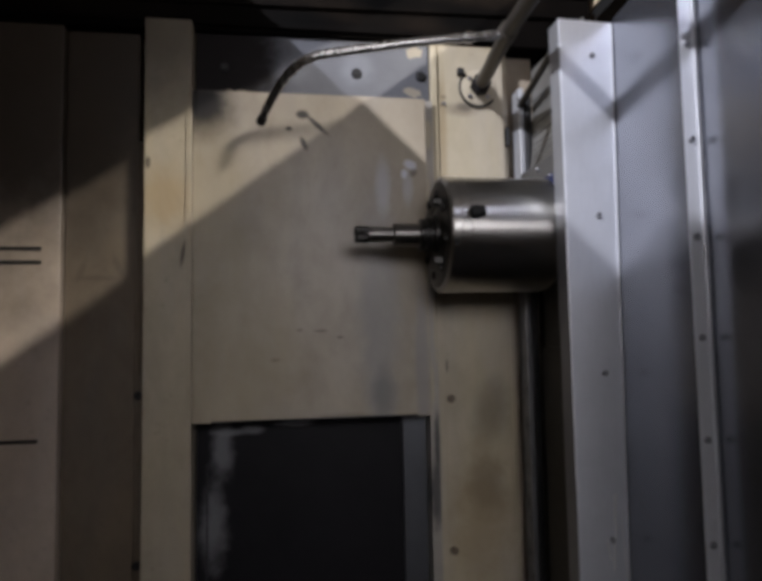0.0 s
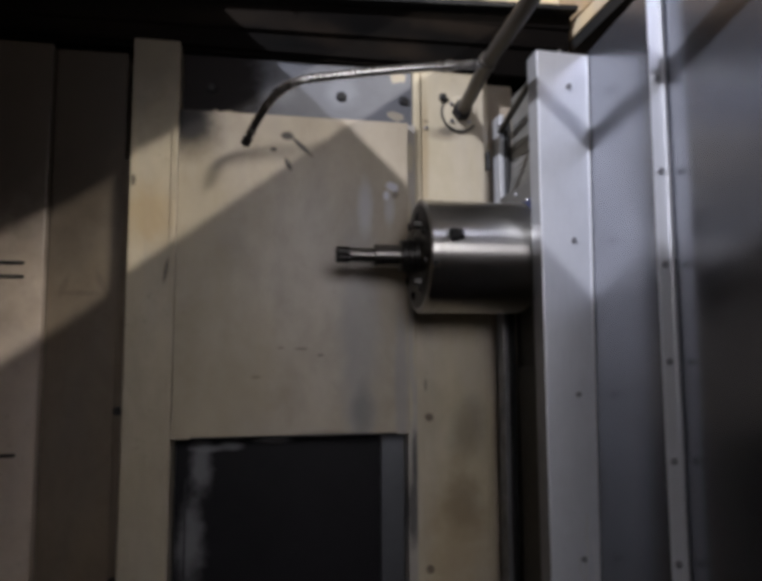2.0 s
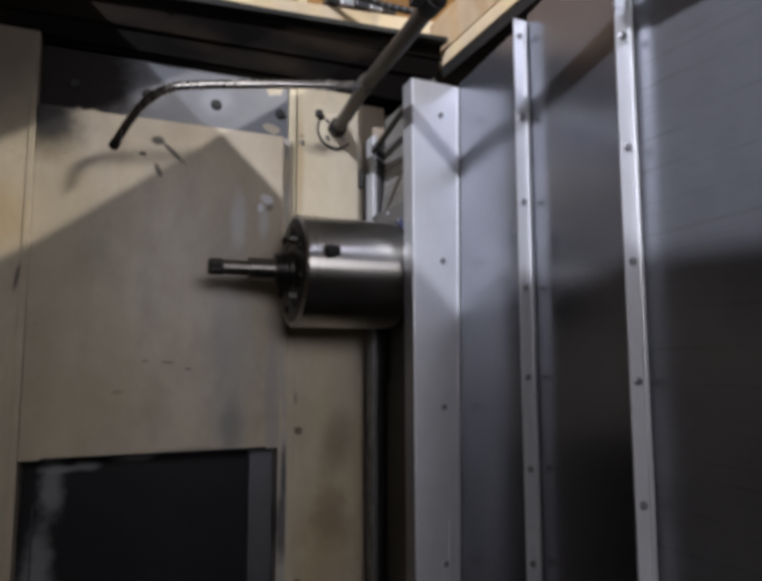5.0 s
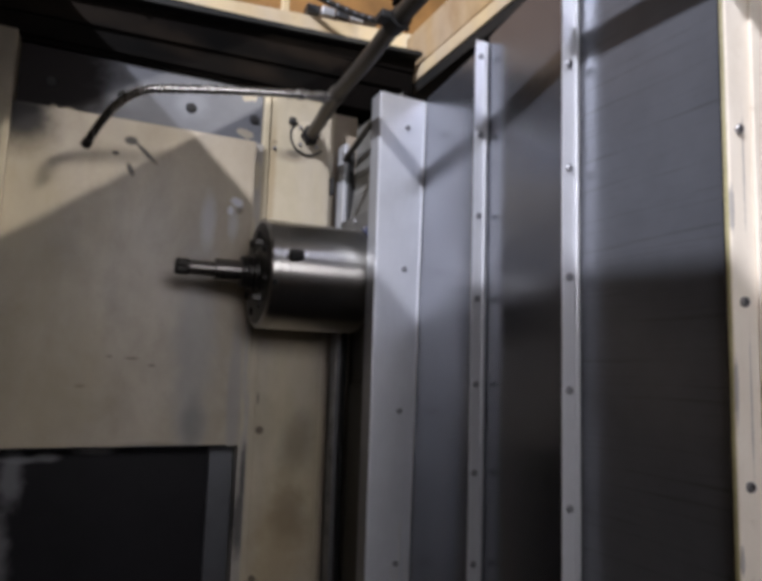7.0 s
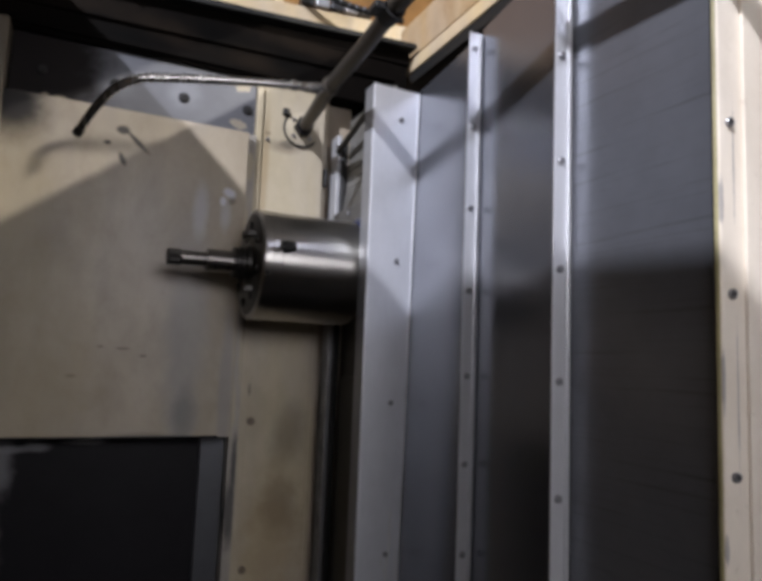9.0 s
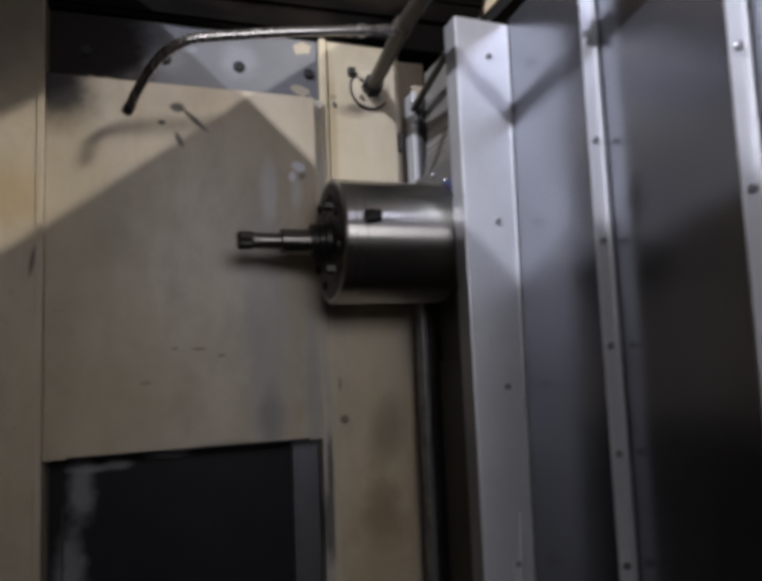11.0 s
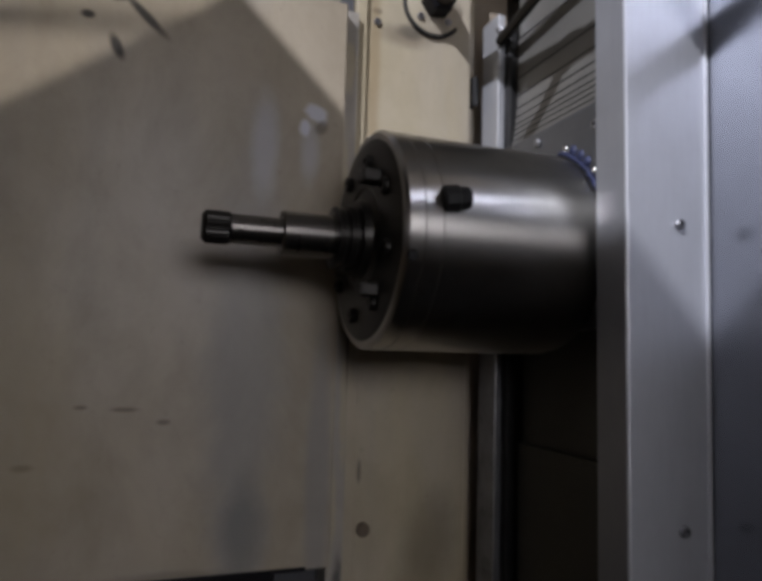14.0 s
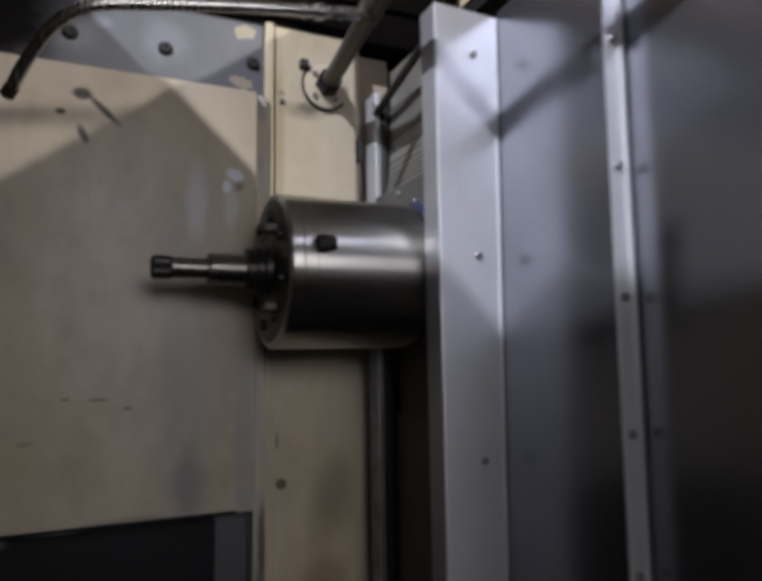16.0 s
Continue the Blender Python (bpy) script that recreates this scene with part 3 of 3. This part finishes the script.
# Thin darker copy of the frame steel carries the side face's shade.
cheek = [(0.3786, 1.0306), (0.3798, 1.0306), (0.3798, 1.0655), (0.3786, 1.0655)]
part("frame_cheek", prism(cheek, FLOOR, 2.006, 0.0003, step_down(cheek, -0.002, 0.0165)), CHEEK_SHADE, frame_a, "side of the frame, its shade in a darker steel")
tube("paint_mark", curve_points([(0.4445, 1.0307, 1.250), (0.4425, 1.0307, 1.215), (0.4435, 1.0307, 1.195), (0.4395, 1.0307, 1.165), (0.4385, 1.0307, 1.135)], 6), 0.0010, WHITE, frame_a, "white scuff mark", 8)
tube("paint_mark", curve_points([(0.4280, 1.0303, 1.185), (0.4300, 1.0303, 1.165), (0.4350, 1.0304, 1.150)], 6), 0.0008, WHITE, frame_a, "white scuff mark", 8)
for z in (1.949, 1.687, 1.436, 1.180, 0.93):
    place_screw(SCREW_M6, (0.4365, 1.0315, z), (0.02, -1, 0), sheet)


def way_cover(far, near, back, z1, screws, label, lean=0.0):
    """One section of a telescopic way cover: a sheet that ends in a turned lip with a row of screws."""
    (xa, ya), (xb, yb) = far, near
    ob = thing("way_cover", ((xa + xb) / 2, (ya + yb) / 2, FLOOR), label, "cover", "telescopic cover sections")
    xs = back - 0.0015
    bm = bmesh.new()
    rows, n = [], 24
    for i in range(n + 1):
        u = i / n
        z, k = FLOOR + u * (z1 - FLOOR), lean * (1 - u)
        front = [(xa - k + (xs - xa + k) * w / 8, ya + (yb + 0.0025 - ya) * w / 8) for w in range(9)]
        rows.append([bm.verts.new((x, y, z)) for x, y in front + [(x + 0.003, y) for x, y in reversed(front)]])
    for p, q in zip(rows, rows[1:]):
        for i in range(18):
            bm.faces.new((p[i], p[(i + 1) % 18], q[(i + 1) % 18], q[i]))
    bm.faces.new(rows[0][::-1])
    bm.faces.new(rows[-1])
    bmesh.ops.recalc_face_normals(bm, faces=bm.faces)
    smooth_edges(part("cover_sheet", bm, SHEET, ob), 30)
    lip = part("lip", prism([(xb + 0.0012, yb - 0.002), (back + 0.003, yb - 0.0008), (back + 0.003, yb + 0.002), (xb + 0.0036, yb + 0.002)], FLOOR, z1, 0.0005), EDGE, ob, "bright turned lip")
    for z in screws:
        place_screw(SCREW_M6, (0.5 * (xb + back) - 0.002, yb - 0.0014, z), (0.03, -1, 0), lip)
    part("lip_bead", box(back - 0.0065, back - 0.0030, yb - 0.0045, yb - 0.0016, FLOOR, z1 - 0.004, 0.0012), EDGE, ob, "bright folded bead")
    return ob


way_cover((0.4762, 1.0335), (0.4335, 0.803), 0.4590, 2.014, [1.988 - 0.1244 * i for i in range(10)], "glossy stainless way cover section beside the column", 0.0175)
way_cover((0.4590, 0.800), (0.4085, 0.574), 0.4345, 2.022, [1.999 - 0.1268 * i for i in range(10)], "stainless way cover section with streaked reflections")
outer = thing("way_cover", (0.44, 0.47, FLOOR), "scratched stainless way cover section by the door frame", "cover", "telescopic cover sections")
part("cover_sheet", prism([(0.4365, 0.571), (0.4445, 0.3905), (0.4475, 0.3905), (0.4395, 0.571)], FLOOR, 2.04, 0.0006), SCRATCHED, outer)

# Added dark strip draws the narrow gap between cover sheet and side frame.
part("cover_gap_strip", box(0.4425, 0.4440, 0.3900, 0.3935, FLOOR, 2.04, 0.0004), RUBBER, outer, "dark strip standing for the gap beside the side frame")
side = thing("machine_side_frame", (0.5, 0.1, FLOOR), "pale cream enamel side frame bolted beside the covers", "frame")
face = part("frame_face", box(0.4405, 0.619, 0.384, 0.3895, FLOOR, 2.18, 0.0015), CREAM_CLEAN, side)
part("frame_step", box(0.4710, 0.619, 0.3805, 0.3837, FLOOR, 2.18, 0.001), CREAM_CLEAN, side)
part("edge_strip", box(0.4390, 0.4403, 0.3850, 0.3890, FLOOR, 2.18, 0.0004), TRIM, side, "yellowed chipped edge")
for z in (1.893, 1.736, 1.578, 1.419, 1.26, 1.10):
    place_screw(SCREW_M6, (0.4535, 0.3838, z), (0, -1, 0), face, "bolt")

tagged(part("wall_right", box(0.62, 0.66, -0.70, 1.40, 0.0, 2.12), GRIME_SHADE), "dark side wall behind the sliding covers", "wall", kind="structure")
tagged(part("roof_beam", box(0.60, 0.70, -0.69, 1.40, 2.196, 2.229, 0.003), BEAM), "cream enamel roof beam above the way covers", "beam", kind="structure")
# Solid black strips put the gaps' shade into colour.
tagged(part("roof_gap_strip", box(0.604, 0.70, -0.69, 1.40, 2.170, 2.1955), BLACK), "black strip standing for the shadow gap under the roof beam", "gap", kind="structure")
tagged(part("roof_gap_strip", box(0.612, 0.69, -0.69, 1.40, 2.229, 2.238), BLACK), "black strip filling the gap between the roof beams", "gap", kind="structure")
tagged(part("roof_beam", box(0.607, 0.70, -0.69, 1.40, 2.238, 2.335, 0.003), STAINED_BEAM), "wide cream enamel roof beam above a dark gap", "beam", kind="structure")
# Unseen blocker: its lower edge sets the top of the warm lamp's beam.
tagged(part("roof_panel", box(0.585, 0.600, -0.69, 1.45, 2.446, 3.3, 0.001), GRIME_SHADE), "unseen upright sheet added above the side beams to cut the lamp light", "roof", kind="structure")
tagged(part("roof_beam", bar((-0.26, 1.62, 2.378), (0.80, 1.62, 2.452), 0.05, 0.045), BEAM), "cream enamel cross beam behind the open roof", "beam", kind="structure")
tagged(part("roof_post", box(0.345, 0.365, 1.64, 1.66, 2.42, 2.75, 0.002), BEAM), "cream upright behind the roof's cross beam", "post", kind="structure")
tagged(part("backdrop", box(-1.2, 1.6, 2.1, 2.14, 2.0, 3.6), AMBER), "warm brown upper wall of the workshop", "wall", kind="structure")
# ---- spindle ----
YC, ZC, R = 1.184, 1.677, 0.102
spindle = thing("spindle_head", (0.3, YC, ZC), "round machined steel spindle head with a dark oily face", "spindle")
h = part("housing", lathe([(0.0, R - 0.010), (0.0, R - 0.003), (0.003, R), (0.0155, R), (0.016, R - 0.001), (0.017, R - 0.001), (0.0175, R), (0.0315, R), (0.032, R - 0.001), (0.033, R - 0.001), (0.0335, R), (0.186, R), (0.188, R - 0.002), (0.194, R - 0.002)], (0.210, YC, ZC), (1, 0, 0), 96), TURNED, spindle)
smooth_edges(h, 30)
ring_face = smooth_edges(part("face_ring", lathe([(0.006, 0.03), (-0.004, 0.050), (-0.0035, R - 0.022), (-0.0005, R - 0.008), (0.004, R - 0.0095)], (0.210, YC, ZC), (1, 0, 0), 72), BLACK_OXIDE, spindle, "black oily face ring"), 20)
smooth_edges(part("nose", lathe([(0.0, 0.024), (0.001, 0.0285), (0.007, 0.0285), (0.008, 0.027), (0.010, 0.027), (0.011, 0.031), (0.017, 0.031), (0.018, 0.029), (0.020, 0.029), (0.021, 0.036), (0.028, 0.038), (0.034, 0.058)], (0.177, YC, ZC), (1, 0, 0), 60), BLACK_OXIDE, spindle, "stepped black nose"), 25)
for i in range(8):
    a = 2 * math.pi * (i + 0.3) / 8
    place_screw(SCREW_FACE, (0.2075, YC + 0.072 * math.cos(a), ZC + 0.072 * math.sin(a)), (-1, 0, 0), ring_face, "bolt")
for s in (1, -1):
    part("drive_key", box(0.190, 0.208, YC - 0.050, YC - 0.032, ZC + s * 0.050 - 0.006, ZC + s * 0.050 + 0.006, 0.002), BLACK_OXIDE, spindle)
mount = part("mounting_plate", box(0.404, 0.434, 1.068, 1.276, 1.600, 1.8135, 0.002), SHEET_DARK, spindle, "grey steel mounting plate")
smooth_edges(part("coolant_fitting", lathe([(-0.002, 0.0095), (0.000, 0.0115), (0.011, 0.0115), (0.012, 0.0100), (0.020, 0.0090), (0.022, 0.007)], (0.244, YC - R * 0.975, ZC + 0.022), (0.97, -0.22, 0.10), 10), RUBBER, spindle, "black coolant fitting"), 30)
smooth_edges(part("plug", lathe([(0, 0.0048), (0.0015, 0.0042)], (0.217, YC - R * 0.966, ZC - 0.026), (0, -0.96, -0.28), 16), RUBBER, spindle, "small dark plug"), 30)
bead = []
for i in range(22):
    a = radians(108 + i * 3.2)
    w = R + 0.003 + 0.0025 * noise.noise((i * 0.9, 3.1, 0.4))
    bead.append((0.4025 + 0.002 * noise.noise((i * 0.7, 0.2, 5.0)), YC + w * math.cos(a), ZC + w * math.sin(a)))
tube("sealant_bead", bead, 0.0022, BLUE, spindle, "smeared blue sealant bead", 8)
for i in range(9):
    a, k = radians(112 + 7 * i), 0.5 + 0.5 * noise.noise((i * 1.7, 0.3, 2.2))
    blob = lathe([(0.0, 0.003 + 0.004 * k), (0.0012, 0.0028 + 0.0036 * k), (0.0024, 0.001)], (0.4040, YC + (R + 0.008) * math.cos(a), ZC + (R + 0.006 + 0.004 * k) * math.sin(a)), (-1, 0, 0), 10)
    smooth_edges(part("sealant_smear", blob, BLUE if i % 4 else CHROME, spindle, "smeared sealant"), 60)
for y, z in ((1.095, 1.790), (1.19, 1.800)):
    place_screw(SCREW_M6, (0.4038, y, z), (-1, 0, 0), mount, "bolt")

arbor = thing("tool_arbor", (0.11, YC, ZC), "slim ground steel tool arbor held in the spindle", "tool")
smooth_edges(part("shank", lathe([(0.0, 0.0190), (0.001, 0.0202), (0.028, 0.0202), (0.045, 0.0202), (0.046, 0.023), (0.056, 0.023)], (0.130, YC, ZC), (1, 0, 0), 40), ARBOR, arbor), 30)
smooth_edges(part("stem", lathe([(0.0, 0.0130), (0.046, 0.0130)], (0.086, YC, ZC), (1, 0, 0), 36), ARBOR, arbor), 30)
tip = lathe([(0.0, 0.011), (0.003, 0.0145), (0.022, 0.0145), (0.0245, 0.0132)], (0.0615, YC, ZC), (1, 0, 0), 48)
for i, v in enumerate(tip.verts):
    if i % 2 and 48 <= i < 144:
        v.co.y, v.co.z = YC + 0.945 * (v.co.y - YC), ZC + 0.945 * (v.co.z - ZC)
part("knurled_tip", tip, BLACK_OXIDE, arbor, "black knurled tip")

# ---- coolant pipe ----
FX, FY, FZ = 0.3345, 1.316, 2.0005
coolant = thing("coolant_pipe", (FX, FY, FZ), "dull galvanised coolant pipe with a round wall flange", "pipe")
flange = smooth_edges(part("flange", lathe([(0, 0.0365), (0.004, 0.0365), (0.005, 0.0345)], (FX, FY, FZ), (0, -1, 0), 40), COVER, coolant, "pale round flange"), 30)
ring = [(FX + 0.0385 * math.cos(radians(a)), FY - 0.003, FZ + 0.0385 * math.sin(radians(a))) for a in range(130, 330, 8)]
tube("seal_ring", ring, 0.0026, RUBBER, coolant, "black seal ring hanging loose", 8)
for i in range(4):
    a = math.pi / 4 + math.pi / 2 * i
    place_screw(SCREW_M6, (FX + 0.026 * math.cos(a), FY - 0.005, FZ + 0.026 * math.sin(a)), (0, -1, 0), flange)
part("flange_block", box(FX - 0.044, FX - 0.030, FY - 0.012, FY - 0.0005, FZ + 0.024, FZ + 0.038, 0.002), RUBBER, coolant, "small black block")
tube("pipe_run", [(0.337, 1.314, 2.002), (0.328, 1.22, 2.002), (0.312, 1.077, 2.003), (0.306, 0.90, 2.004), (0.301, 0.80, 2.008), (0.298, 0.3, 2.016), (0.295, -0.5, 2.026)], 0.0135, PIPE, coolant)
smooth_edges(part("union_nut", lathe([(0, 0.0205), (0.020, 0.0205), (0.023, 0.018)], (0.3360, 1.308, 2.002), (-0.08, -1, 0), 6), DARK_STEEL, coolant, "dark hexagonal union nut"), 30)
clamp = thing("pipe_clamp", (0.302, 0.80, 2.01), "black clamp gripping the coolant pipe", "clamp")
smooth_edges(part("clamp_band", lathe([(0, 0.0165), (0.03, 0.0165)], (0.301, 0.815, 2.007), (0, -1, 0), 20), RUBBER, clamp), 30)
part("clamp_lug", box(0.270, 0.290, 0.785, 0.812, 2.000, 2.012, 0.002), RUBBER, clamp)

nozzle = thing("coolant_nozzle", (0.29, 1.075, 1.998), "bent zinc-plated coolant tube with a dark outlet", "nozzle")
tube("nozzle_tube", curve_points([(0.300, 1.078, 1.998), (0.16, 1.085, 1.981), (0.03, 1.095, 1.962), (-0.018, 1.101, 1.951), (-0.052, 1.120, 1.931), (-0.078, 1.148, 1.900), (-0.095, 1.172, 1.872)], 8), 0.0072, CHROME, nozzle)
smooth_edges(part("tube_nut", lathe([(0, 0.0095), (0.016, 0.0095), (0.02, 0.008), (0.034, 0.008)], (0.290, 1.0785, 1.9967), (-0.99, 0.04, -0.12), 6), CHROME, nozzle, "bright hexagonal nut"), 30)
smooth_edges(part("outlet", lathe([(0, 0.0082), (0.014, 0.0082), (0.016, 0.006)], (-0.0925, 1.169, 1.876), (-0.45, 0.62, -0.64), 18), BLACK_OXIDE, nozzle, "dark outlet"), 30)

for d, rad, w in ((0.040, 0.0100, 0.012), (0.062, 0.0088, 0.008)):
    smooth_edges(part("compression_ring", lathe([(0, rad - 0.001), (0.001, rad), (w - 0.001, rad), (w, rad - 0.001)], (0.290 - 0.99 * d, 1.0785 + 0.04 * d, 1.9967 - 0.12 * d), (-0.99, 0.04, -0.12), 20), CHROME, nozzle, "bright compression ring"), 30)
smooth_edges(part("tee_body", lathe([(0, 0.0150), (0.002, 0.0165), (0.022, 0.0165), (0.024, 0.0150)], (0.3125, 1.090, 2.003), (-0.08, -1, 0), 24), PIPE, nozzle, "grey tee body on the pipe"), 30)

hose = thing("cable_conduit", (0.5, 1.52, 2.44), "grey ribbed conduit above the roof's cross beam", "conduit")
run = curve_points([(0.66, 1.50, 2.425), (0.58, 1.51, 2.43), (0.50, 1.52, 2.44), (0.40, 1.53, 2.47), (0.30, 1.54, 2.53)], 8)
tube("conduit_tube", run, 0.0085, RUBBER, hose)
for q in run[3::2]:
    smooth_edges(part("rib", lathe([(-0.002, 0.0098), (0.002, 0.0098)], q, (-0.8, 0.4, 0.3), 14), SHEET_DARK, hose), 30)
tray = thing("junction_strip", (0.50, 1.60, 2.46), "pale mottled terminal strip on the cross beam", "strip")
for i in range(5):
    part("terminal", box(0.40 + 0.042 * i, 0.437 + 0.042 * i, 1.585, 1.62, 2.452 + 0.003 * i, 2.476 + 0.003 * i, 0.003), EDGE if i % 2 else SHEET_DARK, tray)
